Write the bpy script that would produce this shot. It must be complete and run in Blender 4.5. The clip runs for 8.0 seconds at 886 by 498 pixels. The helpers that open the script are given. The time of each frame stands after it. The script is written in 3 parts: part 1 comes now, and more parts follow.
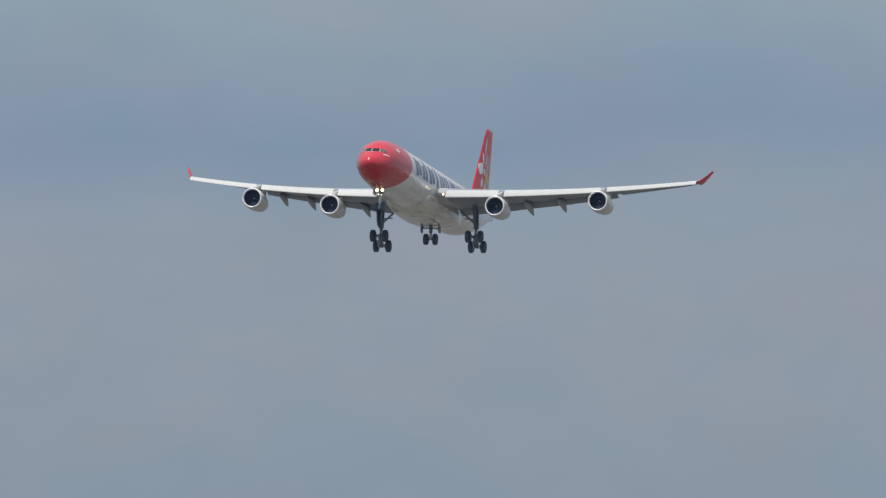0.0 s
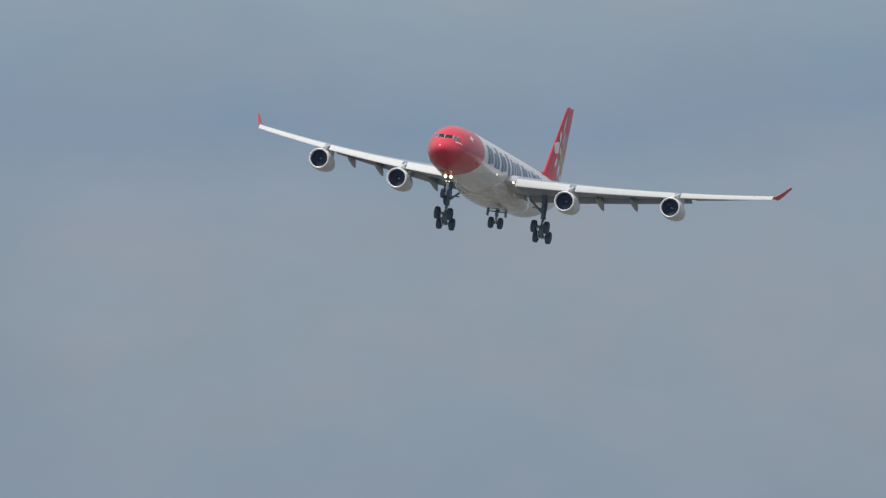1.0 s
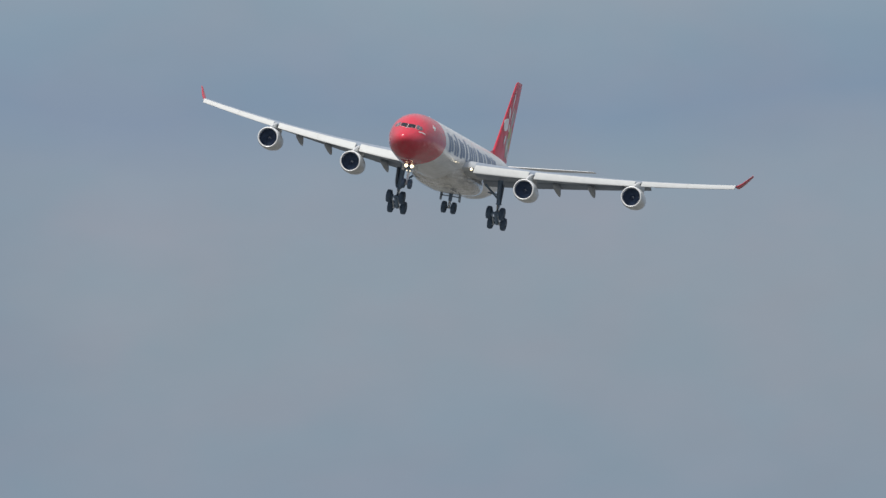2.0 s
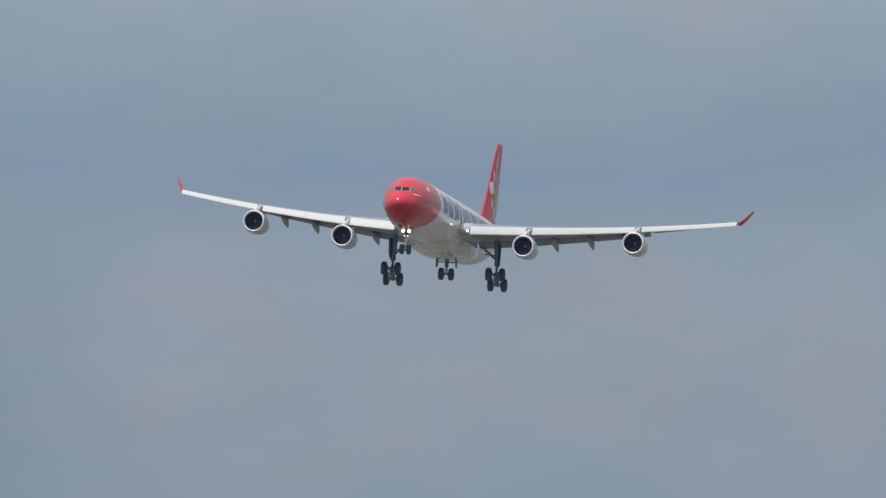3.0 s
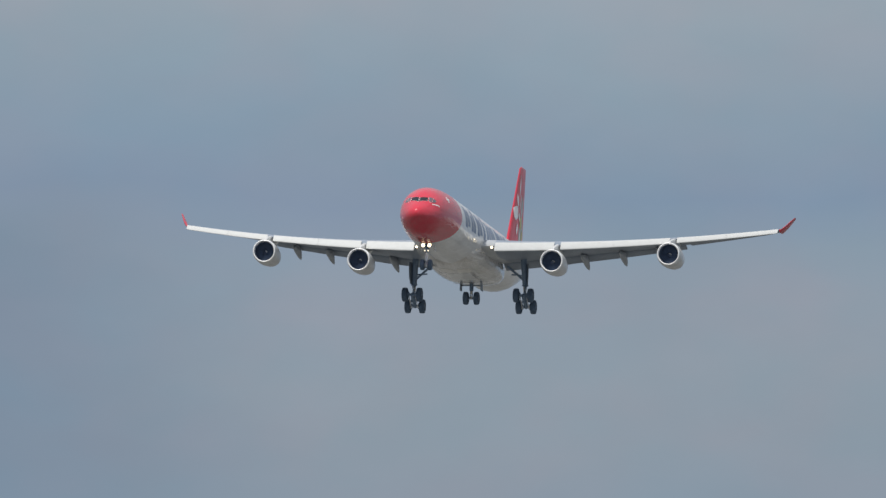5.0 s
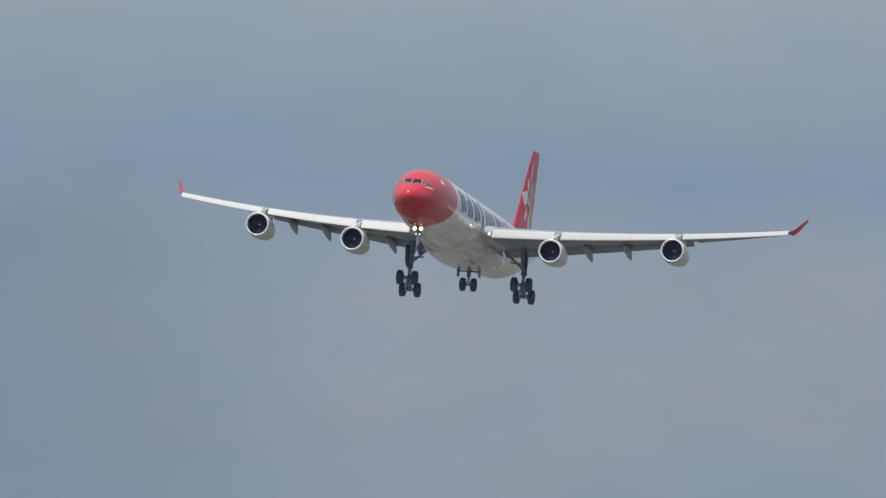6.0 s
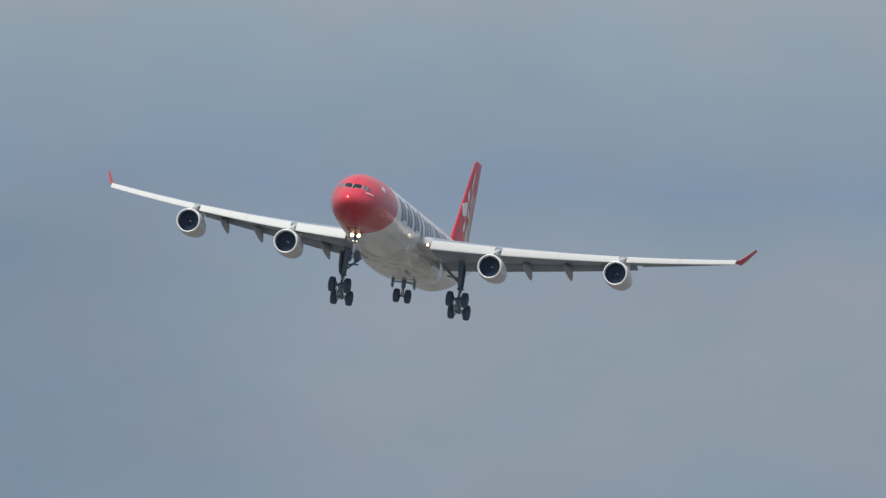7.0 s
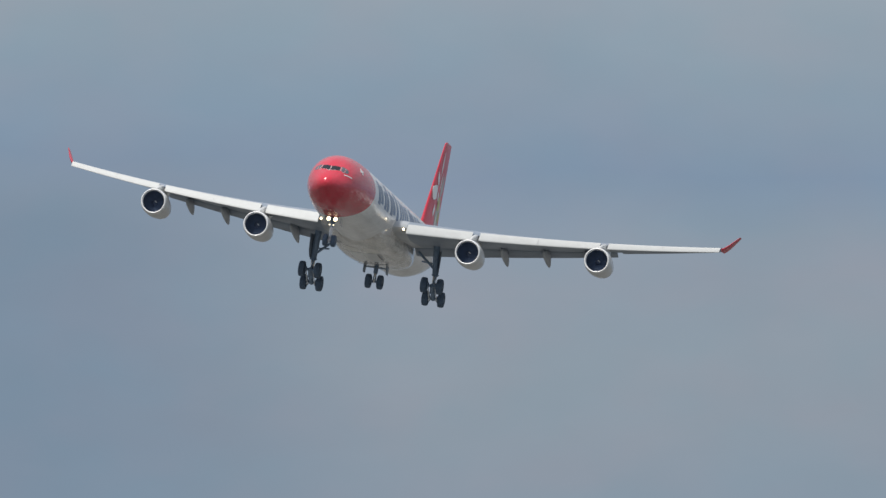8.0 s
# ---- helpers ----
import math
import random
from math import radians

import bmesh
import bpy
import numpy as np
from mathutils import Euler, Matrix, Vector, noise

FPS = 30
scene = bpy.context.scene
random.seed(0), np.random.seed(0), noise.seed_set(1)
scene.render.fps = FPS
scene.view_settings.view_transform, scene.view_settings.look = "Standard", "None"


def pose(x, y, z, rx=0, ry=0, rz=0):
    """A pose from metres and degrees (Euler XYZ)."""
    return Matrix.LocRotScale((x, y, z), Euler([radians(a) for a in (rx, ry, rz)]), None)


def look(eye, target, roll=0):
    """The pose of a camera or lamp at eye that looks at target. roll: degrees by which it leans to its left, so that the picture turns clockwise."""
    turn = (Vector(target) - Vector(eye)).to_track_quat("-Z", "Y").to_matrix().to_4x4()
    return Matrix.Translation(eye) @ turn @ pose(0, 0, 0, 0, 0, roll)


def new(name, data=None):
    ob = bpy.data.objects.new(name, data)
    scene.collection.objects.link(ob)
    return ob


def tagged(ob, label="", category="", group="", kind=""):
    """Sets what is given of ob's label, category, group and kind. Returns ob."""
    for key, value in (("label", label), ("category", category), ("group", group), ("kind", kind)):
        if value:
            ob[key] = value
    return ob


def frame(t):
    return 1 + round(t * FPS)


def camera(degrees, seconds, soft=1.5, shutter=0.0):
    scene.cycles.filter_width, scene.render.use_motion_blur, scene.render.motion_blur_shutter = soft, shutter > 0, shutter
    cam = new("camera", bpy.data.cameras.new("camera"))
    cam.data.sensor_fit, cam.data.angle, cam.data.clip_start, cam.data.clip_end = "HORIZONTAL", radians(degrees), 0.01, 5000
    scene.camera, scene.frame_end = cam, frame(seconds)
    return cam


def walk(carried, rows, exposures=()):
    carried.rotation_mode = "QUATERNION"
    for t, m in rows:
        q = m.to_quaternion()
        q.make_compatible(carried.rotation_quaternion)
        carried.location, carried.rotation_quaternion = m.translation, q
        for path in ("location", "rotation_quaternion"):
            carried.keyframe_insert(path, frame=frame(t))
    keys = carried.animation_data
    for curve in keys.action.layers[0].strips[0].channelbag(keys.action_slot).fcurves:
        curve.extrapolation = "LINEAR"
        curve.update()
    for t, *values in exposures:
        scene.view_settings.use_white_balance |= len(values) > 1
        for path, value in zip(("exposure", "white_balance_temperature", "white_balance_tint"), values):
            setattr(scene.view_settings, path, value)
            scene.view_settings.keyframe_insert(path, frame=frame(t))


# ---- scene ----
# One airliner on final approach under an overcast sky, watched from the ground with a very long lens.
# Aircraft space: x forward, y to its left wing, z up; origin 30 m behind the nose tip, on the fuselage axis.

# ---- camera ----
cam = camera(2.3639, 8.0, soft=1.4)
# seconds, tilt above the horizon and turn to the right, in degrees
CAMERA_ROWS = [
    (0, 4.1546, 0.7052), (0.1, 4.1375, 0.6376), (0.2, 4.1416, 0.5627), (0.3, 4.1535, 0.5122),
    (0.4, 4.1698, 0.4685), (0.5, 4.1710, 0.4360), (0.6, 4.1700, 0.4115), (0.7, 4.1685, 0.3911),
    (0.8, 4.1583, 0.3749), (0.9, 4.1425, 0.3510), (1, 4.1096, 0.3511), (1.1, 4.0225, 0.3480),
    (1.2, 3.9346, 0.3766), (1.3, 3.9257, 0.3903), (1.4, 3.9260, 0.3752), (1.5, 3.9388, 0.4100),
    (1.6, 3.9647, 0.4193), (1.7, 4.0356, 0.4123), (1.8, 4.0577, 0.3955), (1.9, 4.0705, 0.3464),
    (2, 4.0663, 0.3059), (2.1, 4.0810, 0.2673), (2.2, 4.1063, 0.2203), (3.3, 4.2529, 0.1574),
    (3.4, 4.2553, 0.1851), (3.5, 4.2618, 0.1842), (3.6, 4.2627, 0.1520), (3.7, 4.2514, 0.1315),
    (3.8, 4.2478, 0.0946), (3.9, 4.2491, 0.0687), (4, 4.2520, 0.0448), (4.1, 4.2631, 0.0277),
    (4.2, 4.2781, 0.0057), (4.3, 4.2903, -0.0063), (4.4, 4.2997, -0.0169), (4.5, 4.2999, -0.0418),
    (4.6, 4.2963, -0.0595), (4.7, 4.3009, -0.1094), (5.8, 4.2604, -0.3645), (5.9, 4.2612, -0.3834),
    (6, 4.2528, -0.3978), (6.1, 4.2650, -0.4095), (6.2, 4.2618, -0.4192), (6.3, 4.2735, -0.4134),
    (6.4, 4.2934, -0.4040), (6.5, 4.2990, -0.3896), (6.6, 4.3012, -0.3862), (6.7, 4.2984, -0.3811),
    (6.8, 4.2971, -0.3847), (6.9, 4.2880, -0.3861), (7, 4.2786, -0.3959), (7.1, 4.2756, -0.4076),
    (7.2, 4.2706, -0.4050), (7.3, 4.2654, -0.4042), (7.4, 4.2606, -0.4029), (7.5, 4.2512, -0.4021),
    (7.6, 4.2426, -0.4183), (7.7, 4.2438, -0.4298), (7.8, 4.2387, -0.4486), (7.9, 4.2375, -0.4698),
    (8, 4.2353, -0.4901),
]
walk(cam, [(t, pose(0, 0, 1.7, 90 + up, 0, -right)) for t, up, right in CAMERA_ROWS])

# ---- world and sun ----
SUN_UP, SUN_TURN = 65.0, 213.0   # degrees above the horizon, and clockwise from +y


def node(nt, kind, values=(), operation="", interpolation_type=""):
    """A node; values are (input, number or socket)."""
    n = nt.nodes.new(kind)
    if operation:
        n.operation = operation
    if interpolation_type:
        n.interpolation_type = interpolation_type
    for where, value in values:
        if isinstance(value, bpy.types.NodeSocket):
            nt.links.new(value, n.inputs[where])
        else:
            n.inputs[where].default_value = value
    return n


def math_node(nt, op, a, b=0.0, clamp=False):
    n = node(nt, "ShaderNodeMath", [(0, a), (1, b)], operation=op)
    n.use_clamp = clamp
    return n.outputs[0]


def mix_colour(nt, fac, a, b, blend="MIX"):
    n = nt.nodes.new("ShaderNodeMix")
    n.data_type, n.blend_type = "RGBA", blend
    for where, value in ((0, fac), (6, a), (7, b)):
        if isinstance(value, bpy.types.NodeSocket):
            nt.links.new(value, n.inputs[where])
        else:
            n.inputs[where].default_value = value
    return n.outputs[2]


def ramp(nt, fac, stops):
    n = node(nt, "ShaderNodeValToRGB", [(0, fac)])
    el = n.color_ramp.elements
    while len(el) < len(stops):
        el.new(0.5)
    for e, (place, colour) in zip(el, stops):
        e.position, e.color = place, (*colour, 1)
    return n.outputs[0]


def build_world():
    world = bpy.data.worlds.new("overcast_sky")
    scene.world = world
    world.use_nodes = True
    nt = world.node_tree
    nt.nodes.clear()
    sky = node(nt, "ShaderNodeTexSky")
    sky.sky_type, sky.sun_disc = "NISHITA", False
    sky.sun_elevation, sky.sun_rotation = radians(SUN_UP), radians(SUN_TURN)
    sky.air_density, sky.dust_density = 1.5, 3.0
    clear = node(nt, "ShaderNodeVectorMath", [(0, sky.outputs[0]), (1, (0.09, 0.09, 0.09))], operation="MULTIPLY").outputs[0]
    way = node(nt, "ShaderNodeTexCoord").outputs["Generated"]
    xyz = node(nt, "ShaderNodeSeparateXYZ", [(0, way)])
    # cloud deck: soft banks, stretched sideways, low over the horizon
    spread = node(nt, "ShaderNodeMapping", [(0, way), (1, (0.4, 0.0, 0.3)), (3, (34, 34, 60))]).outputs[0]
    banks = node(nt, "ShaderNodeTexNoise", [("Vector", spread), ("Scale", 1.0), ("Detail", 3.0), ("Roughness", 0.45)]).outputs[0]
    fine = node(nt, "ShaderNodeTexNoise", [("Vector", spread), ("Scale", 3.2), ("Detail", 4.0), ("Roughness", 0.55)]).outputs[0]
    lift = math_node(nt, "MULTIPLY", math_node(nt, "SUBTRACT", banks, 0.5), 0.010)
    height = math_node(nt, "ADD", xyz.outputs[2], lift)
    layer = node(nt, "ShaderNodeMapRange", [(0, height), (1, 0.0566), (2, 0.0868)]).outputs[0]
    low = ramp(nt, layer, SKY_LAYERS)
    # a bluer, thinner stretch of the deck to the left
    side = math_node(nt, "ADD", xyz.outputs[0], math_node(nt, "MULTIPLY", lift, 3.5))
    thin = node(nt, "ShaderNodeMapRange", [(0, side), (1, -0.005), (2, -0.031)], interpolation_type="SMOOTHSTEP").outputs[0]
    below = node(nt, "ShaderNodeMapRange", [(0, height), (1, 0.080), (2, 0.074)], interpolation_type="SMOOTHSTEP").outputs[0]
    low = mix_colour(nt, math_node(nt, "MULTIPLY", thin, below), low, (*SKY_THIN, 1))
    mottle = node(nt, "ShaderNodeMapRange", [(0, fine), (1, 0.3), (2, 0.7), (3, 0.975), (4, 1.025)]).outputs[0]
    low = node(nt, "ShaderNodeVectorMath", [(0, low), (3, mottle)], operation="SCALE").outputs[0]
    # warmer and cooler patches in the haze
    warm = node(nt, "ShaderNodeTexNoise", [("Vector", spread), ("Scale", 4.3), ("Detail", 2.0), ("Roughness", 0.5)]).outputs[0]
    tint = ramp(nt, warm, [(0.36, (0.968, 1.0, 1.006)), (0.64, (1.036, 0.998, 0.996))])
    low = mix_colour(nt, 1.0, low, tint, "MULTIPLY")
    # the deck grows brighter towards the zenith
    rise = node(nt, "ShaderNodeMapRange", [(0, xyz.outputs[2]), (1, 0.09), (2, 0.75)], interpolation_type="SMOOTHSTEP").outputs[0]
    puffs = node(nt, "ShaderNodeTexNoise", [("Vector", way), ("Scale", 4.0), ("Detail", 4.0)]).outputs[0]
    high = ramp(nt, puffs, [(0.3, (0.35, 0.41, 0.51)), (0.7, (0.60, 0.63, 0.69))])
    deck = mix_colour(nt, rise, low, high)
    cover = node(nt, "ShaderNodeMapRange", [(0, rise), (3, 1.0), (4, 0.85)]).outputs[0]
    colour = mix_colour(nt, cover, clear, deck)
    back = node(nt, "ShaderNodeBackground", [(0, colour), (1, 1.0)])
    nt.links.new(back.outputs[0], node(nt, "ShaderNodeOutputWorld").inputs[0])


SKY_LAYERS = [(0.000, (0.226, 0.292, 0.377)), (0.122, (0.246, 0.306, 0.376)), (0.261, (0.264, 0.317, 0.377)), (0.409, (0.270, 0.323, 0.381)), (0.513, (0.275, 0.323, 0.386)), (0.609, (0.254, 0.319, 0.392)), (0.704, (0.223, 0.296, 0.397)), (0.774, (0.238, 0.314, 0.402)), (0.861, (0.270, 0.342, 0.413)), (0.957, (0.309, 0.361, 0.418))]
SKY_THIN = (0.203, 0.268, 0.350)
build_world()

sun_data = bpy.data.lights.new("sun", "SUN")
sun_data.energy, sun_data.angle, sun_data.color = 3.5, radians(10), (1.0, 0.96, 0.90)
sun = new("sun", sun_data)
sun_way = Vector((math.sin(radians(SUN_TURN)) * math.cos(radians(SUN_UP)),
                  math.cos(radians(SUN_TURN)) * math.cos(radians(SUN_UP)), math.sin(radians(SUN_UP))))
sun.matrix_world = look(sun_way * 3000, (0, 0, 0))


# ---- materials ----
def surface(name, colour, rough=0.4, metal=0.0, coat=0.0, grime=0.15, scale=0.6, bump=0.0, wave=0.0, streak=(1, 1, 1), dirt=(0.16, 0.15, 0.14)):
    """Paint, metal or rubber with stains at two scales and a fine relief."""
    mat = bpy.data.materials.new(name)
    mat.use_nodes = True
    nt = mat.node_tree
    bsdf = nt.nodes["Principled BSDF"]
    place = node(nt, "ShaderNodeTexCoord").outputs["Object"]
    place = node(nt, "ShaderNodeMapping", [(0, place), (3, streak)]).outputs[0]
    broad = node(nt, "ShaderNodeTexNoise", [("Vector", place), ("Scale", scale), ("Detail", 5.0), ("Roughness", 0.6)]).outputs[0]
    small = node(nt, "ShaderNodeTexNoise", [("Vector", place), ("Scale", scale * 9), ("Detail", 4.0), ("Roughness", 0.6)]).outputs[0]
    stain = node(nt, "ShaderNodeMapRange", [(0, broad), (1, 0.42), (2, 0.78), (4, grime)]).outputs[0]
    speck = node(nt, "ShaderNodeMapRange", [(0, small), (1, 0.5), (2, 0.85), (4, grime * 0.7)]).outputs[0]
    dirty = math_node(nt, "MAXIMUM", stain, speck)
    base = colour if isinstance(colour, tuple) else colour(nt)
    if isinstance(base, tuple):
        base = (*base, 1)
    nt.links.new(mix_colour(nt, dirty, base, (*dirt, 1)), bsdf.inputs["Base Color"])
    r = node(nt, "ShaderNodeMapRange", [(0, broad), (1, 0.3), (2, 0.8), (3, rough * 0.85), (4, min(1, rough * 1.3))]).outputs[0]
    nt.links.new(r, bsdf.inputs["Roughness"])
    bsdf.inputs["Metallic"].default_value = metal
    bsdf.inputs["Coat Weight"].default_value = coat
    bsdf.inputs["Coat Roughness"].default_value = 0.09
    if wave:
        b = node(nt, "ShaderNodeBump", [("Strength", 1.0), ("Distance", wave), ("Height", broad)])
        nt.links.new(b.outputs[0], bsdf.inputs["Normal"])
    if bump:
        b = node(nt, "ShaderNodeBump", [("Strength", bump), ("Distance", 0.02), ("Height", small)])
        nt.links.new(b.outputs[0], bsdf.inputs["Normal"])
    return mat


# RED holds extra green and blue in place of the haze
RED, WHITE, GREY = (0.61, 0.032, 0.060), (0.82, 0.82, 0.81), (0.78, 0.775, 0.765)


def livery(nt):
    """Red nose cap with a curved edge, white hull, light grey belly."""
    place = node(nt, "ShaderNodeTexCoord").outputs["Object"]
    xyz = node(nt, "ShaderNodeSeparateXYZ", [(0, place)])
    x, z = xyz.outputs[0], xyz.outputs[2]
    under = math_node(nt, "MAXIMUM", math_node(nt, "SUBTRACT", 0.9, z), 0.0)
    edge = math_node(nt, "ADD", math_node(nt, "MULTIPLY", math_node(nt, "MULTIPLY", under, under), 0.30), 19.95)
    red = math_node(nt, "GREATER_THAN", x, edge)
    belly = math_node(nt, "LESS_THAN", z, -1.75)
    hull = mix_colour(nt, belly, (*WHITE, 1), (*GREY, 1))
    return mix_colour(nt, red, hull, (*RED, 1))


M_HULL = surface("hull_paint", livery, 0.19, coat=0.3, grime=0.22, scale=0.6, wave=0.16, streak=(0.35, 1, 1), dirt=(0.27, 0.22, 0.19))
M_RED = surface("red_paint", RED, 0.34, coat=0.1, grime=0.08, scale=0.5)
# matt red, darkened to offset the lamp light falling on it
M_RED_MUTED = surface("reflection_muting_red", (0.40, 0.018, 0.036), 0.5, grime=0.2, scale=1.5)
M_WHITE = surface("white_paint", WHITE, 0.35, coat=0.3, grime=0.12, scale=0.5)
# belly streaks: grime, strengthened to paint in brownish reflections
M_BELLY = surface("belly_paint", (0.76, 0.73, 0.685), 0.20, coat=1.0, grime=0.60, scale=0.9, wave=0.7, streak=(0.3, 1, 1), dirt=(0.25, 0.19, 0.145))
# the hull's shade on the wing root, put into this grey
M_ROOT_SHADE = surface("root_shade_paint", (0.44, 0.46, 0.48), 0.35, coat=0.3, grime=0.3, scale=0.8, streak=(0.4, 1, 1))
M_PANEL = surface("panel_paint", (0.80, 0.76, 0.69), 0.25, coat=0.5, grime=0.35, scale=1.2, streak=(0.4, 1, 1), dirt=(0.34, 0.29, 0.24))
# wing grey, darkened and blued to carry the underside's shade
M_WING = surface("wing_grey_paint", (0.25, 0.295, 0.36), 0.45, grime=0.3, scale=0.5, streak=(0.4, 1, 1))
M_SLAT = surface("slat_paint", (0.585, 0.595, 0.585), 0.45, grime=0.22, scale=1.1, dirt=(0.36, 0.35, 0.33))
M_FLAP = surface("flap_paint", (0.26, 0.305, 0.37), 0.45, grime=0.3, scale=0.7)
M_TRACK = surface("track_fairing_paint", (0.38, 0.405, 0.44), 0.42, grime=0.25, scale=0.9)
M_NACELLE = surface("nacelle_paint", (0.66, 0.66, 0.65), 0.34, coat=0.3, grime=0.18, scale=0.7)
M_LIP = surface("polished_metal", (0.93, 0.93, 0.92), 0.35, metal=0.15, grime=0.08, scale=2.0)
# lining and fan: lifted blue carries the haze over dark parts
M_DUCT = surface("inlet_lining", (0.062, 0.096, 0.168), 0.75, grime=0.2, scale=2.0)
M_FAN = surface("fan_metal", (0.058, 0.090, 0.160), 0.8, metal=0.0, grime=0.2, scale=2.0)
M_SPINNER = surface("spinner_paint", (0.034, 0.052, 0.095), 0.75, grime=0.2, scale=3.0)
M_MARK = surface("spinner_mark", (0.78, 0.78, 0.76), 0.5, grime=0.1, scale=3.0)
# tyre and gear steel: base colours blued and lifted to imitate distance haze
M_TYRE = surface("tyre_rubber", (0.088, 0.130, 0.190), 0.85, grime=0.5, scale=3.0, bump=0.3, dirt=(0.06, 0.078, 0.105))
M_HUB = surface("wheel_hub", (0.30, 0.31, 0.32), 0.5, metal=0.4, grime=0.5, scale=4.0, dirt=(0.05, 0.05, 0.05))
M_STRUT = surface("gear_steel", (0.22, 0.30, 0.41), 0.5, metal=0.1, grime=0.5, scale=3.0, dirt=(0.045, 0.056, 0.075))
M_CHROME = surface("chrome_piston", (0.8, 0.8, 0.8), 0.15, metal=1.0, grime=0.1, scale=4.0)
M_OLEO = surface("pale_gear_paint", (0.80, 0.82, 0.84), 0.35, metal=0.1, grime=0.15, scale=4.0)
# gear door grey is blued for haze too
M_DOOR = surface("gear_door_paint", (0.24, 0.295, 0.36), 0.5, grime=0.4, scale=1.5)
M_GLASS = surface("cockpit_glass", (0.012, 0.014, 0.018), 0.12, coat=0.0, grime=0.05, scale=2.0)
# side panes: the reflected sky is put into a paler base grey
M_SKY_GLASS = surface("sky_grey_glass", (0.10, 0.105, 0.12), 0.12, coat=0.6, grime=0.08, scale=2.0)
M_FRAME = surface("window_surround", (0.80, 0.79, 0.78), 0.4, grime=0.1, scale=3.0)
M_NAVY = surface("navy_lettering", (0.088, 0.135, 0.24), 0.4, coat=0.3, grime=0.1, scale=1.0)
M_OLIVE = surface("olive_yellow_paint", (0.46, 0.40, 0.13), 0.4, grime=0.15, scale=1.5)
M_ASH = surface("ash_grey_paint", (0.40, 0.42, 0.41), 0.4, grime=0.2, scale=1.5)
M_EXHAUST = surface("exhaust_metal", (0.22, 0.20, 0.18), 0.45, metal=0.9, grime=0.4, scale=2.0)


def glow(name, colour, strength):
    mat = bpy.data.materials.new(name)
    mat.use_nodes = True
    b = mat.node_tree.nodes["Principled BSDF"]
    b.inputs["Base Color"].default_value = (0.8, 0.8, 0.8, 1)
    b.inputs["Emission Color"].default_value = (*colour, 1)
    b.inputs["Emission Strength"].default_value = strength
    return mat


M_LAMP = glow("landing_lamp_lens", (1.0, 0.79, 0.48), 3.6)
M_LAMP_SMALL = glow("small_lamp_lens", (1.0, 0.84, 0.58), 1.8)


def meadow():
    """Unseen dry fields, grass, bare strips in hundred-metre patches, toned for belly reflections."""
    def fields(nt):
        place = node(nt, "ShaderNodeTexCoord").outputs["Object"]
        tone = node(nt, "ShaderNodeTexNoise", [("Vector", place), ("Scale", 0.011), ("Detail", 3.0), ("Roughness", 0.5)]).outputs[0]
        return ramp(nt, tone, [(0.32, (0.040, 0.047, 0.042)), (0.46, (0.080, 0.084, 0.078)), (0.56, (0.13, 0.130, 0.126)), (0.68, (0.22, 0.217, 0.213))])
    return surface("dry_ground", fields, 0.95, grime=0.4, scale=0.02, dirt=(0.14, 0.13, 0.11))


# ---- mesh helpers ----
def part(name, bm, material, parent, label="", smooth=35):
    """Links a bmesh as one mesh object under a thing or a part."""
    bmesh.ops.recalc_face_normals(bm, faces=bm.faces)
    me = bpy.data.meshes.new(name)
    bm.to_mesh(me)
    bm.free()
    for m in (material if isinstance(material, (list, tuple)) else [material]):
        me.materials.append(m)
    if smooth:
        me.shade_smooth()
        me.set_sharp_from_angle(angle=radians(smooth))
    ob = new(name, me)
    ob.parent = parent
    return tagged(ob, label)


def add_loft(bm, rings, cap=True, closed=True, mat=0):
    """Skin of faces through rings of equal length."""
    vs = [[bm.verts.new(p) for p in ring] for ring in rings]
    n = len(vs[0])
    for a, b in zip(vs, vs[1:]):
        for i in range(n if closed else n - 1):
            j = (i + 1) % n
            bm.faces.new((a[i], a[j], b[j], b[i])).material_index = mat
    if cap:
        bm.faces.new(vs[0][::-1]).material_index = mat
        bm.faces.new(vs[-1]).material_index = mat
    return vs


def loft(rings, cap=True, closed=True):
    bm = bmesh.new()
    add_loft(bm, rings, cap, closed)
    return bm


def circle(centre, u, v, ru, rv=None, n=24, power=2.0):
    """A ring of points round centre in the plane of u and v; a power above 2 squares it off."""
    rv = ru if rv is None else rv
    out = []
    for i in range(n):
        a = 2 * math.pi * i / n
        c, s = math.cos(a), math.sin(a)
        cu, su = (math.copysign(abs(k) ** (2 / power), k) for k in (c, s))
        out.append(Vector(centre) + Vector(u) * (ru * cu) + Vector(v) * (rv * su))
    return out


X, Y, Z = Vector((1, 0, 0)), Vector((0, 1, 0)), Vector((0, 0, 1))


def add_tube(bm, a, b, r, r2=None, n=12, mat=0):
    a, b = Vector(a), Vector(b)
    w = (b - a).normalized()
    u = w.orthogonal().normalized()
    v = w.cross(u)
    r2 = r if r2 is None else r2
    e = min(r, r2) * 0.25
    add_loft(bm, [circle(a, u, v, r - e, n=n), circle(a + w * e, u, v, r, n=n), circle(b - w * e, u, v, r2, n=n),
                  circle(b, u, v, r2 - e, n=n)], mat=mat)


def add_slab(bm, corners, way, mat=0, bevel=0.15):
    """A plate with eased edges: a loop of corners, thickened along way."""
    corners, way = [Vector(c) for c in corners], Vector(way)
    mid = sum(corners, Vector()) / len(corners)
    t = way.length
    inset = [c + (mid - c).normalized() * t * bevel for c in corners]
    add_loft(bm, [[c - way * 0.5 for c in inset], [c - way * 0.32 for c in corners], [c + way * 0.32 for c in corners],
                  [c + way * 0.5 for c in inset]], mat=mat)


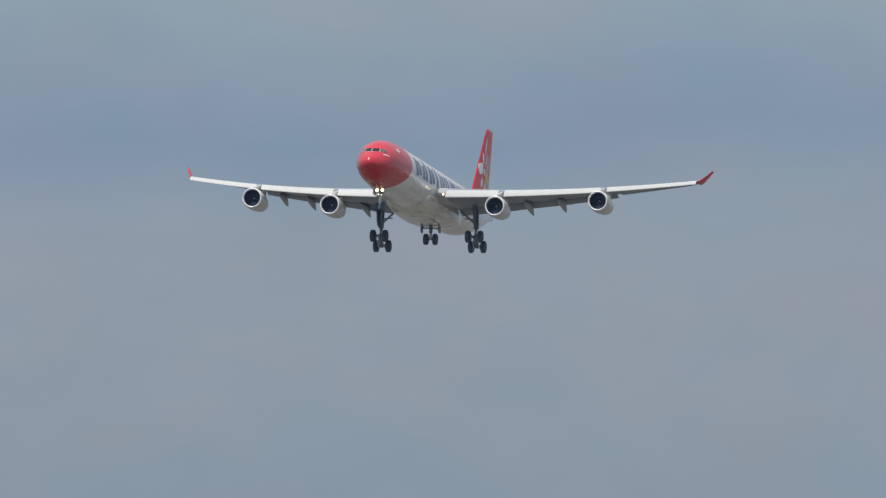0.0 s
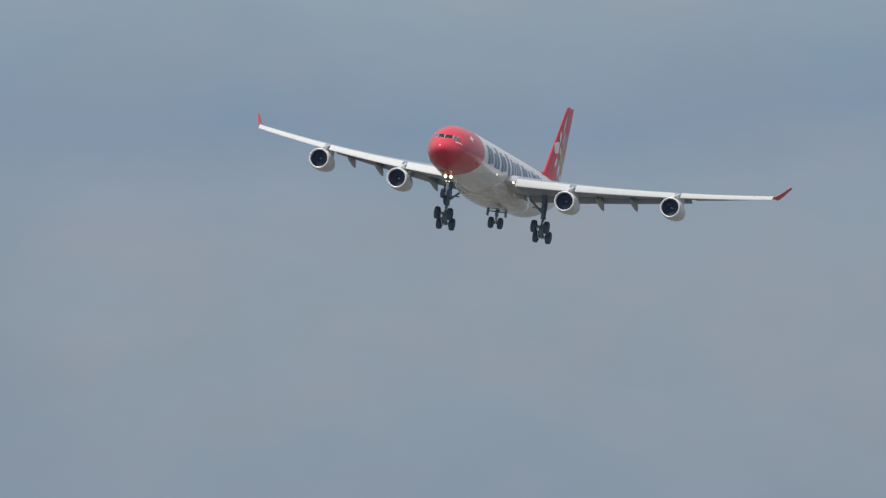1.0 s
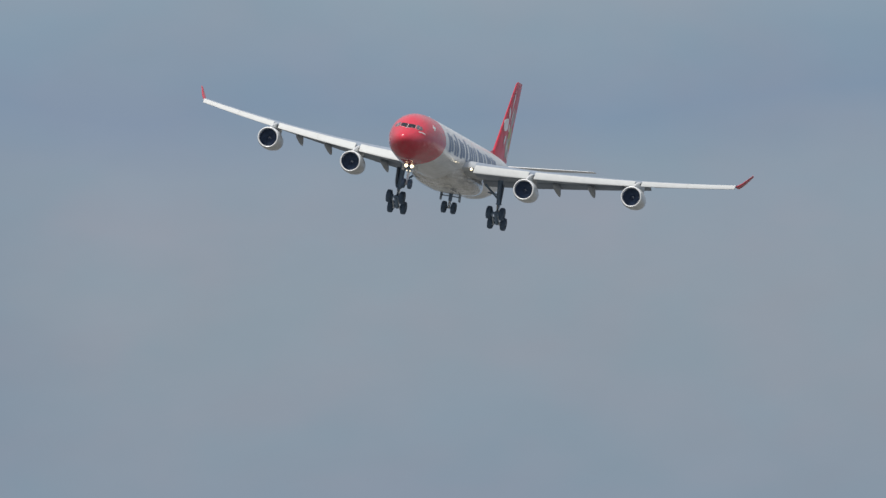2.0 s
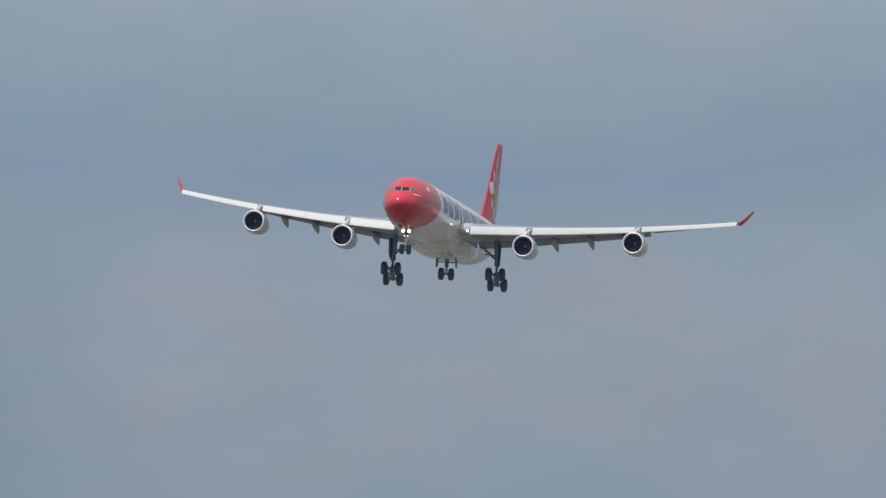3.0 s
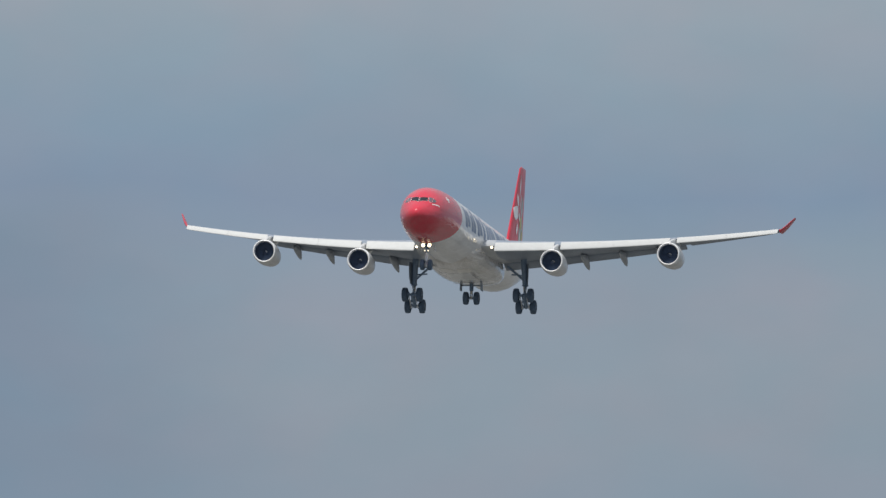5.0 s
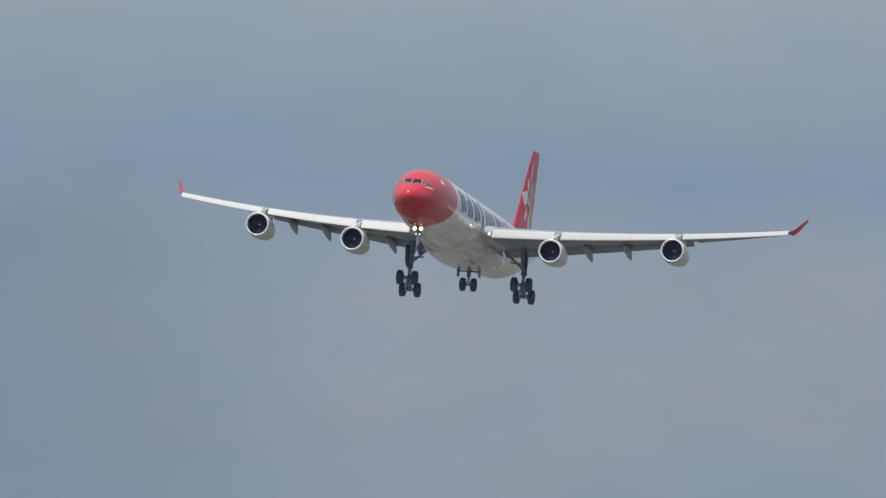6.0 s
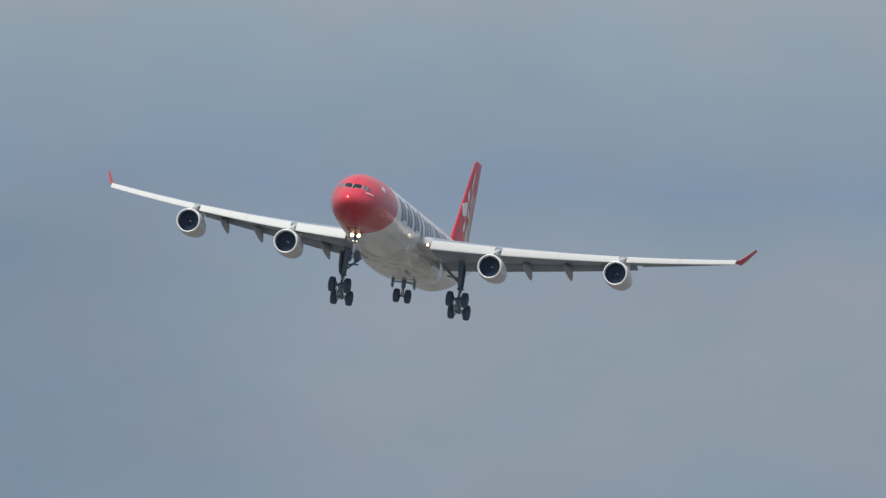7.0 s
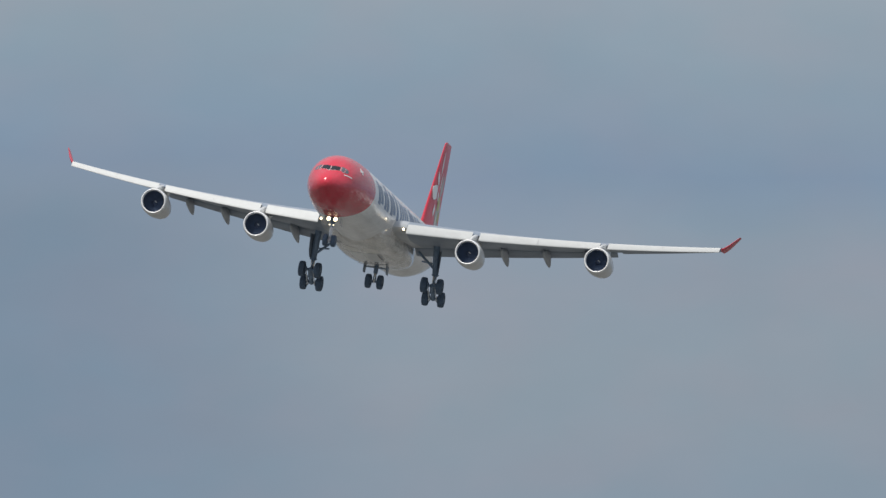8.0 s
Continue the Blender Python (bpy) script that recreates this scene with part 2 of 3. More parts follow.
def interpolate(table, s):
    """Smooth values of the table's columns at s."""
    rows = table
    if s <= rows[0][0]:
        return rows[0][1:]
    if s >= rows[-1][0]:
        return rows[-1][1:]
    i = max(k for k in range(len(rows) - 1) if rows[k][0] <= s)
    a, b = rows[i], rows[i + 1]
    h = b[0] - a[0]
    f = (s - a[0]) / h
    out = []
    for c in range(1, len(a)):
        da = (b[c] - rows[i - 1][c]) / (b[0] - rows[i - 1][0]) if i else (b[c] - a[c]) / h
        db = (rows[i + 2][c] - a[c]) / (rows[i + 2][0] - a[0]) if i + 2 < len(rows) else (b[c] - a[c]) / h
        out.append(a[c] * (2 * f**3 - 3 * f**2 + 1) + da * h * (f**3 - 2 * f**2 + f) + b[c] * (3 * f**2 - 2 * f**3) + db * h * (f**3 - f**2))
    return out


def station(s):
    return 30.0 - s


# ---- ground ----
def build_ground():
    bm = bmesh.new()
    n, size = 48, 9000.0
    grid = [[bm.verts.new(((i / n - 0.5) * size, (j / n - 0.5) * size + 1500,
                           -0.3 + 0.25 * noise.noise((i * 0.7, j * 0.7, 3.0)))) for j in range(n + 1)] for i in range(n + 1)]
    for i in range(n):
        for j in range(n):
            bm.faces.new((grid[i][j], grid[i + 1][j], grid[i + 1][j + 1], grid[i][j + 1]))
    ob = part("ground", bm, meadow(), None)
    tagged(ob, "unseen flat ground under the approach path, toned for belly bounce", "ground", kind="structure")


build_ground()

# ---- airliner ----
# station, top, bottom, half width of the hull
HULL = [(0.0, -0.42, -0.44, 0.01), (0.08, -0.14, -0.73, 0.31), (0.3, 0.11, -1.05, 0.62), (0.8, 0.46, -1.50, 1.04),
        (1.5, 0.89, -1.92, 1.44), (2.2, 1.37, -2.19, 1.74), (3.0, 1.87, -2.37, 1.99), (4.0, 2.29, -2.47, 2.20), (5.2, 2.58, -2.53, 2.39),
        (6.8, 2.76, -2.60, 2.60), (9.0, 2.84, -2.74, 2.76), (11.5, 2.86, -2.82, 2.82), (41.0, 2.86, -2.82, 2.82), (45.0, 2.82, -2.55, 2.76), (50.0, 2.76, -1.55, 2.36),
        (55.0, 2.58, -0.22, 1.70), (60.0, 2.24, 1.02, 0.88), (62.6, 1.98, 1.46, 0.30), (63.1, 1.76, 1.70, 0.03)]


def hull_point(s, angle):
    """A point of the hull: angle from the top, positive to the left side."""
    top, bottom, half = interpolate(HULL, s)
    mid, tall = (top + bottom) / 2, (top - bottom) / 2
    return Vector((station(s), half * math.sin(angle), mid + tall * math.cos(angle)))


def hull_out(s, angle, d):
    """The same, d metres off the skin."""
    p = hull_point(s, angle)
    a = hull_point(s + 0.05, angle) - hull_point(s - 0.05, angle)
    b = hull_point(s, angle + 0.02) - hull_point(s, angle - 0.02)
    n = a.cross(b).normalized()
    if n.dot(p - Vector((station(s + 0.5), 0, 0))) < 0:
        n = -n
    return p + n * d


def hull_patch(bm, outline, d=0.012, mat=0, n=10):
    """A skin patch over the hull, from the four (station, angle) corners, n steps a side."""
    (a, b, c, e) = [Vector(p) for p in outline]
    grid = []
    for i in range(n + 1):
        row = []
        for j in range(n + 1):
            u, v = i / n, j / n
            q = (a * (1 - u) + b * u) * (1 - v) + (e * (1 - u) + c * u) * v
            row.append((q[0], q[1]))
        grid.append(row)
    top = [[bm.verts.new(hull_out(s, g, d)) for s, g in row] for row in grid]
    low = [[bm.verts.new(hull_out(s, g, -0.01)) for s, g in row] for row in grid]
    for i in range(n):
        for j in range(n):
            bm.faces.new((top[i][j], top[i + 1][j], top[i + 1][j + 1], top[i][j + 1])).material_index = mat
    rim = [(i, 0) for i in range(n)] + [(n, j) for j in range(n)] + [(i, n) for i in range(n, 0, -1)] + [(0, j) for j in range(n, 0, -1)]
    for (i, j), (k, l) in zip(rim, rim[1:] + rim[:1]):
        bm.faces.new((top[i][j], top[k][l], low[k][l], low[i][j])).material_index = mat


def fairing_point(s, angle, off=0.0):
    """A point of the belly fairing: angle round the axis from the left side, up first; off metres proud."""
    f = (s - 18.6) / 21.4
    g = max(0.0, math.sin(math.pi * f)) ** (0.34 if f < 0.5 else 0.6)
    c, w = math.cos(angle), math.sin(angle)
    c, w = (math.copysign(abs(k) ** (2 / 2.8), k) for k in (c, w))
    return Vector((station(s), (1.4 + 1.72 * g + off) * c, -1.7 + (0.55 + 1.13 * g + off) * w))


def fairing_panel(bm, s0, s1, y0, y1, n=8):
    """A panel on the underside of the fairing, a little proud of it, between two stations and two widths."""
    def at(s, y, off):
        a, b = math.pi, 2 * math.pi
        for _ in range(30):
            m = (a + b) / 2
            a, b = (m, b) if fairing_point(s, m).y < y else (a, m)
        return fairing_point(s, a, off)
    sheets = [[[bm.verts.new(at(s0 + (s1 - s0) * i / n, y0 + (y1 - y0) * j / n, off)) for j in range(n + 1)] for i in range(n + 1)] for off in (0.018, -0.01)]
    for sheet in sheets:
        for i in range(n):
            for j in range(n):
                bm.faces.new((sheet[i][j], sheet[i + 1][j], sheet[i + 1][j + 1], sheet[i][j + 1]))
    top, low = sheets
    rim = [(i, 0) for i in range(n)] + [(n, j) for j in range(n)] + [(i, n) for i in range(n, 0, -1)] + [(0, j) for j in range(n, 0, -1)]
    for (i, j), (k, l) in zip(rim, rim[1:] + rim[:1]):
        bm.faces.new((top[i][j], top[k][l], low[k][l], low[i][j]))


def build_hull(plane):
    stations = [0.0, 0.03, 0.08, 0.16, 0.28, 0.42, 0.6, 0.8, 1.05, 1.3, 1.6, 1.9, 2.2, 2.5, 2.8, 3.1, 3.5, 4, 4.6, 5.2, 6, 7, 8, 9]
    stations += [9 + 2.0 * i for i in range(1, 17)] + [43, 45, 47, 49, 51, 53, 55, 57, 59, 60.5, 61.8, 62.6, 63.0, 63.1]
    rings = [[hull_point(s, 2 * math.pi * i / 72) for i in range(72)] for s in stations]
    hull = part("fuselage", loft(rings), M_HULL, plane, "glossy white fuselage with red nose and grey belly", 60)
    # wing and gear fairing under the belly
    rings = [[fairing_point(18.6 + 21.4 * i / 32, 2 * math.pi * k / 64) for k in range(64)] for i in range(33)]
    fairing = part("belly_fairing", loft(rings), M_BELLY, plane, "light grey belly fairing, smudges stand in for brown reflections", 60)
    for side in (1, -1):
        # white pair paints in the bright band on the fairing's underside
        bm = bmesh.new()
        fairing_panel(bm, 24.4, 28.9, 0.03 * side, 1.18 * side)
        part("bay_door", bm, M_WHITE, fairing, "white bay door for the bright band under the belly", 60)
        bm = bmesh.new()
        fairing_panel(bm, 33.6, 37.2, 0.03 * side, 1.9 * side)
        part("bay_door", bm, M_PANEL, fairing, "smudged cream bay door", 60)
        bm = bmesh.new()
        fairing_panel(bm, 22.2, 23.9, 0.25 * side, 1.55 * side)
        part("access_panel", bm, M_PANEL, fairing, "cream access panel", 60)
    for s, side in ((12.4, 0.0), (26.0, 0.0)):
        top = hull_point(s, side)
        bm = bmesh.new()
        add_slab(bm, [top + Vector((0.25, 0, -0.05)), top + Vector((-0.3, 0, -0.05)), top + Vector((-0.28, 0, 0.20)), top + Vector((-0.1, 0, 0.20))], (0, 0.05, 0))
        part("antenna", bm, M_WHITE, hull, "small white blade antenna", 30)
    return hull


def build_cockpit(hull):
    def on_skin(angle, z):
        """The station at which the hull reaches the height z at that angle."""
        a, c = 0.3, 8.0
        for _ in range(40):
            m = (a + c) / 2
            a, c = (m, c) if hull_point(m, angle).z < z else (a, m)
        return a, angle
    # corners of the panes: angle from the top, height
    panes = [((0.022, 0.77), (0.52, 0.88), (0.44, 1.24), (0.022, 1.23)),
             ((0.57, 0.90), (0.73, 0.78), (0.66, 1.22), (0.48, 1.30)),
             ((0.76, 0.77), (0.91, 0.77), (0.86, 0.98), (0.69, 1.21))]
    for side in (1, -1):
        for corners in panes:
            corners = [on_skin(*c) for c in corners]
            grown = [Vector(c) for c in corners]
            mid = sum(grown, Vector((0, 0))) / 4
            rim = [mid + (c - mid) * (1.06 if corners[0][1] < 0.1 else 1.05) for c in grown]
            bm = bmesh.new()
            hull_patch(bm, [(c[0], c[1] * side) for c in rim], 0.010)
            part("window_surround", bm, M_FRAME, hull, "pale cockpit window frame", 60)
            bm = bmesh.new()
            hull_patch(bm, [(c[0], c[1] * side) for c in corners], 0.022)
            front = corners[0][1] < 0.1
            part("window_pane", bm, M_GLASS if front else M_SKY_GLASS, hull, "dark cockpit glass" if front else "side glass greyed for its sky reflection", 60)


def build_lettering(hull):
    """Nine groups of upright bars where the name stands; a small mark and a bar on the nose."""
    low, high = 1.68, 0.90
    # strokes: start, end, foot and head, the last two as shares of the height
    pair = [(0.0, 1.15, 0.0, 0.94), (1.45, 2.6, 0.10, 0.84)]
    groups = [(3.35, pair), (3.45, [(0.0, 1.05, 0.0, 0.70), (1.4, 2.4, 0.0, 1.10)]), (3.35, pair), (2.0, [(0.1, 1.1, 0.0, 1.10)]),
              (5.9, [(0.2, 1.0, 0.0, 0.92), (1.45, 2.25, 0.0, 0.84), (2.75, 3.55, 0.0, 0.84), (4.0, 4.8, 0.0, 0.92)]),
              (3.35, pair), (2.0, [(0.1, 1.1, 0.0, 0.86)]), (3.2, pair), (3.2, pair)]
    s = 11.8
    for wide, strokes in groups:
        bm = bmesh.new()
        for a, b, foot, head in strokes:
            f, h = low + (high - low) * foot, low + (high - low) * head
            hull_patch(bm, [(s + a, f), (s + b, f), (s + b, h), (s + a, h)], 0.010, n=8)
        part("name_bar", bm, M_NAVY, hull, "upright navy blue painted bars", 60)
        s += wide
    bm = bmesh.new()
    hull_patch(bm, [(5.56, 1.10), (5.82, 1.10), (5.82, 0.86), (5.56, 0.86)], n=4)
    hull_patch(bm, [(5.30, 1.02), (6.10, 1.02), (6.10, 0.94), (5.30, 0.94)], 0.02, n=4)
    part("emblem", bm, M_WHITE, hull, "small white cross mark", 60)
    bm = bmesh.new()
    hull_patch(bm, [(1.85, 0.90), (2.76, 1.22), (2.76, 1.16), (1.85, 0.84)], n=6)
    part("small_bar", bm, M_WHITE, hull, "thin white painted bar", 60)


# -- wings --
def lead(y):
    return 22.3 + 0.60 * (y - 3.5)


def trail(y):
    return 33.5 + 0.10 * (y - 2.8) if y < 9.4 else 34.16 + (y - 9.4) * (40.05 - 34.16) / (28.9 - 9.4)


def wing_z(y):
    return -1.12 + 0.0648 * y + 0.00238 * y * y


def foil(chord, thick, n=14, start=0.0, end=1.0, camber=0.018):
    """Upper side from the tail to the nose, then the lower side back: (distance behind the nose, height)."""
    def half(x):
        return 5 * thick * (0.2969 * math.sqrt(x) - 0.126 * x - 0.3516 * x**2 + 0.2843 * x**3 - 0.1026 * x**4)

    def mean(x):
        return camber * 4 * x * (1 - x)
    xs = [start + (end - start) * (1 - math.cos(math.pi * i / n)) / 2 for i in range(n + 1)]
    upper = [(x * chord, (mean(x) + half(x)) * chord) for x in reversed(xs)]
    lower = [(x * chord, (mean(x) - half(x)) * chord) for x in xs[1:]]
    return upper, lower


def wing_section(y):
    chord = trail(y) - lead(y)
    f = (y - 2.0) / 27.0
    return chord, 0.145 - 0.045 * min(1, f * 1.6), radians(1.5 - 3.5 * f)


def place_section(points, y, side, s0, z0, turn):
    """Section points at span y; turn raises the nose."""
    c, w = math.cos(turn), math.sin(turn)
    return [Vector((station(s0 + a * c + h * w), side * y, z0 - a * w + h * c)) for a, h in points]


def span(a, b, n):
    return [a + (b - a) * i / n for i in range(n + 1)]


def build_wing(plane, side):
    rings = []
    for y in [1.5, 2.8, 4, 5.5, 7.5, 9.4, 11, 13, 15, 17, 19, 21, 23, 25, 27, 28.2, 28.9]:
        chord, thick, turn = wing_section(y)
        up, lo = foil(chord, thick)
        rings.append(place_section(up + lo[:-1], y, side, lead(y), wing_z(y), turn))
    wing = part("wing", loft(rings), M_WING, plane, "swept wing in the grey of its shaded underside, flaps and slats out", 50)
    # root fillet, its grey stands for shade from the hull
    rings = []
    for y in (1.6, 2.4, 3.0, 3.5, 3.80):
        chord, thick, turn = wing_section(y)
        up, lo = foil(chord * 1.01, thick * 1.01)
        rings.append(place_section(up + lo[:-1], y, side, lead(y) - 0.02, wing_z(y), turn))
    part("root_fillet", loft(rings), M_ROOT_SHADE, wing, "wing root fillet, greyed for hull shade", 50)
    # slats, drooped ahead of the nose
    for y0, y1 in ((3.9, 9.1), (9.7, 14.37), (14.385, 19.3), (19.95, 24.3), (24.315, 28.86)):
        rings = []
        for y in span(y0, y1, 5):
            h = interpolate([(3.0, 0.92), (10.0, 0.78), (14.0, 0.70), (21.0, 0.56), (28.6, 0.44)], y)[0]
            skin = [(1.02, 0.56), (0.86, 0.48), (0.62, 0.29), (0.38, 0.05), (0.18, -0.18), (0.06, -0.34), (0.01, -0.43), (0.02, -0.49), (0.09, -0.51), (0.17, -0.50),
                    (0.19, -0.43), (0.21, -0.34), (0.30, -0.19), (0.46, 0.0), (0.68, 0.20), (0.88, 0.38)]
            rings.append([Vector((station(lead(y) - 0.85 * h - 0.1 + a * h), side * y, wing_z(y) - 0.15 + z * h)) for a, z in skin])
        part("slat", loft(rings), M_SLAT, wing, "white leading edge slat, extended", 40)
    # flaps, dropped behind the trailing edge
    for y0, y1 in ((3.0, 9.25), (9.255, 14.6), (14.605, 20.0)):
        rings = []
        for y in span(y0, y1, 4):
            chord = trail(y) - lead(y)
            fc = 0.22 * chord if y > 9.25 else 1.9
            up, lo = foil(fc, 0.13, n=8)
            _, _, turn = wing_section(y)
            back = chord * 0.945
            rings.append(place_section(up + lo[:-1], y, side, lead(y) + back, wing_z(y) - back * math.sin(turn) - 0.01, turn + radians(16)))
        part("flap", loft(rings), M_FLAP, wing, "grey trailing edge flap, lowered", 50)
    rings = []
    for y in span(20.4, 28.0, 4):
        chord = trail(y) - lead(y)
        up, lo = foil(0.2 * chord, 0.12, n=8)
        _, _, turn = wing_section(y)
        rings.append(place_section(up + lo[:-1], y, side, lead(y) + chord * 0.99, wing_z(y) - chord * math.sin(turn) + 0.02, turn + radians(1)))
    part("aileron", loft(rings), M_FLAP, wing, "drooped aileron", 50)
    # fairings over the flap tracks
    for y, long in ((7.7, 5.4), (10.8, 5.0), (14.3, 4.6), (17.7, 4.1)):
        chord, thick, turn = wing_section(y)
        rings = []
        n = 16
        for i in range(n + 1):
            f = i / n
            s = trail(y) - 0.66 * long + long * f
            drop = 0.42 + 1.32 * max(0.0, f - 0.45) ** 1.25 + 0.15 * f
            fat = max(0.02, math.sin(math.pi * min(1, f * 0.96 + 0.03)) ** 0.7)
            rings.append(circle((station(s), side * y, wing_z(y) - (s - lead(y)) * math.sin(turn) - drop), Y, Z, 0.30 * fat, 0.46 * fat, n=16))
        part("flap_track_fairing", loft(rings), M_TRACK, wing, "pointed grey fairing under the flap", 60)
    # winglet
    rings = []
    for f in (0, 0.06, 0.15, 0.35, 0.6, 0.85, 0.97, 1.0):
        y = 28.9 + 0.30 * min(f * 4, 1) * 0.5 + 0.95 * f
        z = wing_z(28.9) - 0.05 + 1.62 * f
        chord = 2.45 - 1.5 * f if f < 0.99 else 0.75
        up, lo = foil(chord, 0.09, n=8, camber=0.0)
        lean = Vector((0, side * math.cos(radians(32 * min(1, f * 6))), -math.sin(radians(32 * min(1, f * 6)))))
        n_out = Vector((0, -side * math.sin(radians(60 * min(1, f * 5 + 0.1))), math.cos(radians(60 * min(1, f * 5 + 0.1)))))
        rings.append([Vector((station(37.65 + 2.75 * f + a), side * y, z)) + n_out * h for a, h in up + lo[:-1]])
    part("winglet", loft(rings), M_RED, wing, "red upswept winglet", 50)
    # landing lamp in the wing root
    lamp(wing, (station(21.85), side * 3.64, -1.05), 0.115, "landing_lamp", M_LAMP)
    return wing


def lamp(parent, place, r, name, material, label="lit lamp"):
    bm = bmesh.new()
    p = Vector(place)
    way = Vector((1.0, 0.12, -0.10)).normalized()
    u = way.orthogonal().normalized()
    v = way.cross(u)
    rings = [circle(p - way * 0.12, u, v, r * 0.55, n=20), circle(p - way * 0.03, u, v, r * 0.97, n=20)]
    rings += [circle(p + way * r * 0.35 * math.sin(a), u, v, r * math.cos(a), n=20) for a in (0.0, 0.4, 0.8, 1.15, 1.45)]
    add_loft(bm, rings)
    return part(name, bm, material, parent, label, 60)


# -- engines --
def build_engine(plane, y, s, z):
    m = Vector((station(s), y, z))
    # long mixed-flow cowl: distance behind the lip, radius
    cowl = [(0.16, 1.10), (0.40, 1.15), (0.9, 1.17), (1.6, 1.175), (2.4, 1.14), (3.2, 1.06), (4.0, 0.97), (4.7, 0.84), (5.3, 0.68), (5.3, 0.63), (4.4, 0.70)]
    nose = 0.022   # the cowl's lean, nose up
    def ring(d, r, n=48):
        return circle(m + Vector((-d, 0, -d * nose)), Y, Z, r, n=n)
    engine = part("engine", loft([ring(d, r) for d, r in cowl], cap=False), M_NACELLE, plane, "white jet engine with polished inlet ring", 50)
    lip = [(0.16, 1.102)] + [(0.16 - 0.16 * math.sin(a), 1.022 + 0.08 * math.cos(a)) for a in span(0.15, math.pi - 0.15, 9)] + [(0.22, 0.940), (0.30, 0.930)]
    part("inlet_lip", loft([ring(d, r) for d, r in lip], cap=False), M_LIP, engine, "polished metal inlet lip", 60)
    part("inlet_duct", loft([ring(d, r) for d, r in ((0.29, 0.931), (0.5, 0.92), (0.90, 0.92), (0.92, 0.4))], cap=False), M_DUCT, engine, "", 60)
    bm = bmesh.new()
    hub = m + Vector((-0.84, 0, -0.84 * nose))
    for i in range(24):
        a = 2 * math.pi * i / 24
        rad = Vector((0, math.cos(a), math.sin(a)))
        tan = Vector((0, -math.sin(a), math.cos(a)))
        ring_pts = []
        for r, half, pitch in ((0.22, 0.06, 0.7), (0.6, 0.115, 1.05), (0.91, 0.16, 1.25)):
            ax = X * math.cos(pitch) + tan * math.sin(pitch)
            nn = X * math.sin(pitch) - tan * math.cos(pitch)
            c = hub + rad * r
            ring_pts.append([c - ax * half, c + nn * 0.012, c + ax * half, c - nn * 0.012])
        add_loft(bm, ring_pts)
    add_tube(bm, hub - X * 0.07, hub + X * 0.02, 0.27, n=24)
    part("fan", bm, M_FAN, engine, "dark fan blades", 40)
    rings = [circle(hub + X * d, Y, Z, r, n=24) for d, r in ((-0.05, 0.24), (0.04, 0.235), (0.12, 0.18), (0.20, 0.10), (0.245, 0.03), (0.25, 0.005))]
    part("spinner", loft(rings), M_SPINNER, engine, "dark spinner", 60)
    bm = bmesh.new()
    inner, outer = [], []
    for i in range(14):
        a = -0.2 + 1.6 * i / 13
        d = 0.10 + 0.10 * i / 13
        r = interpolate([(0.04, 0.235), (0.12, 0.18), (0.20, 0.10), (0.245, 0.03)], d)[0] + 0.012
        r2 = interpolate([(0.04, 0.235), (0.12, 0.18), (0.20, 0.10), (0.245, 0.03)], d + 0.05)[0] + 0.012
        inner.append(hub + X * d + Y * (r * math.cos(a)) + Z * (r * math.sin(a)))
        outer.append(hub + X * (d + 0.05) + Y * (r2 * math.cos(a)) + Z * (r2 * math.sin(a)))
    add_loft(bm, [inner, outer], cap=False, closed=False)
    part("spinner_mark", bm, M_MARK, engine, "white swirl on the spinner", 60)
    rings = [ring(d, r, 24) for d, r in ((3.9, 0.5), (4.6, 0.45), (5.5, 0.30), (6.1, 0.08), (6.15, 0.01))]
    part("exhaust_cone", loft(rings), M_EXHAUST, engine, "", 60)
    # pylon up to the wing
    ay = abs(y)
    rings = []
    top0 = wing_z(ay)
    le = lead(ay)
    for f in span(0, 1, 8):
        sx = s + 0.75 + (le + 2.6 - s - 0.75) * f
        low = z + 1.05 - 0.75 * f**2
        high = z + 1.22 + (top0 + 0.12 - z - 1.22) * min(1, f * 1.9) ** 0.7
        wide = 0.09 + 0.11 * min(1, f * 3)
        mid = (low + high) / 2
        rings.append(circle((station(sx), y, mid), Y, Z, wide, (high - low) / 2, n=16, power=3.0))
    part("pylon", loft(rings), M_NACELLE, engine, "white pylon holding the engine", 60)
    # strake beside the pylon, on the inboard shoulder
    side = -1 if y > 0 else 1
    bm = bmesh.new()
    def at(d, r, a):
        return m + Vector((-d, side * r * math.sin(a), r * math.cos(a) - d * nose))
    add_slab(bm, [at(0.9, 1.15, 0.75), at(2.1, 1.15, 0.75), at(2.1, 1.55, 0.75), at(1.5, 1.42, 0.75)], (0, 0.03, 0.02))
    part("strake", bm, M_NACELLE, engine, "", 30)
    return engine


# -- tail --
def fin_section(z):
    f = (z - 2.3) / (11.45 - 2.3)
    return 51.2 + 7.4 * f, 60.1 + 1.7 * f, 0.085 - 0.01 * f


def fin_half(c, thick, chord):
    """Half thickness: rounded nose, then an even taper to a blunt rear edge."""
    if c < 0.3:
        return 0.5 * thick * chord * math.sqrt(max(0.0, 1 - (1 - c / 0.3) ** 2))
    return 0.5 * thick * chord * (1 - 0.78 * (c - 0.3) / 0.7)


def fin_side(f, c, d=0.015):
    """A point on the left face of the fin: share of its height, share of its chord."""
    z = 2.9 + (11.3 - 2.9) * f
    front, back, thick = fin_section(z)
    chord = back - front
    c = min(max(c, 0.001), 0.995)
    return Vector((station(front + chord * c), fin_half(c, thick, chord) + d, z))


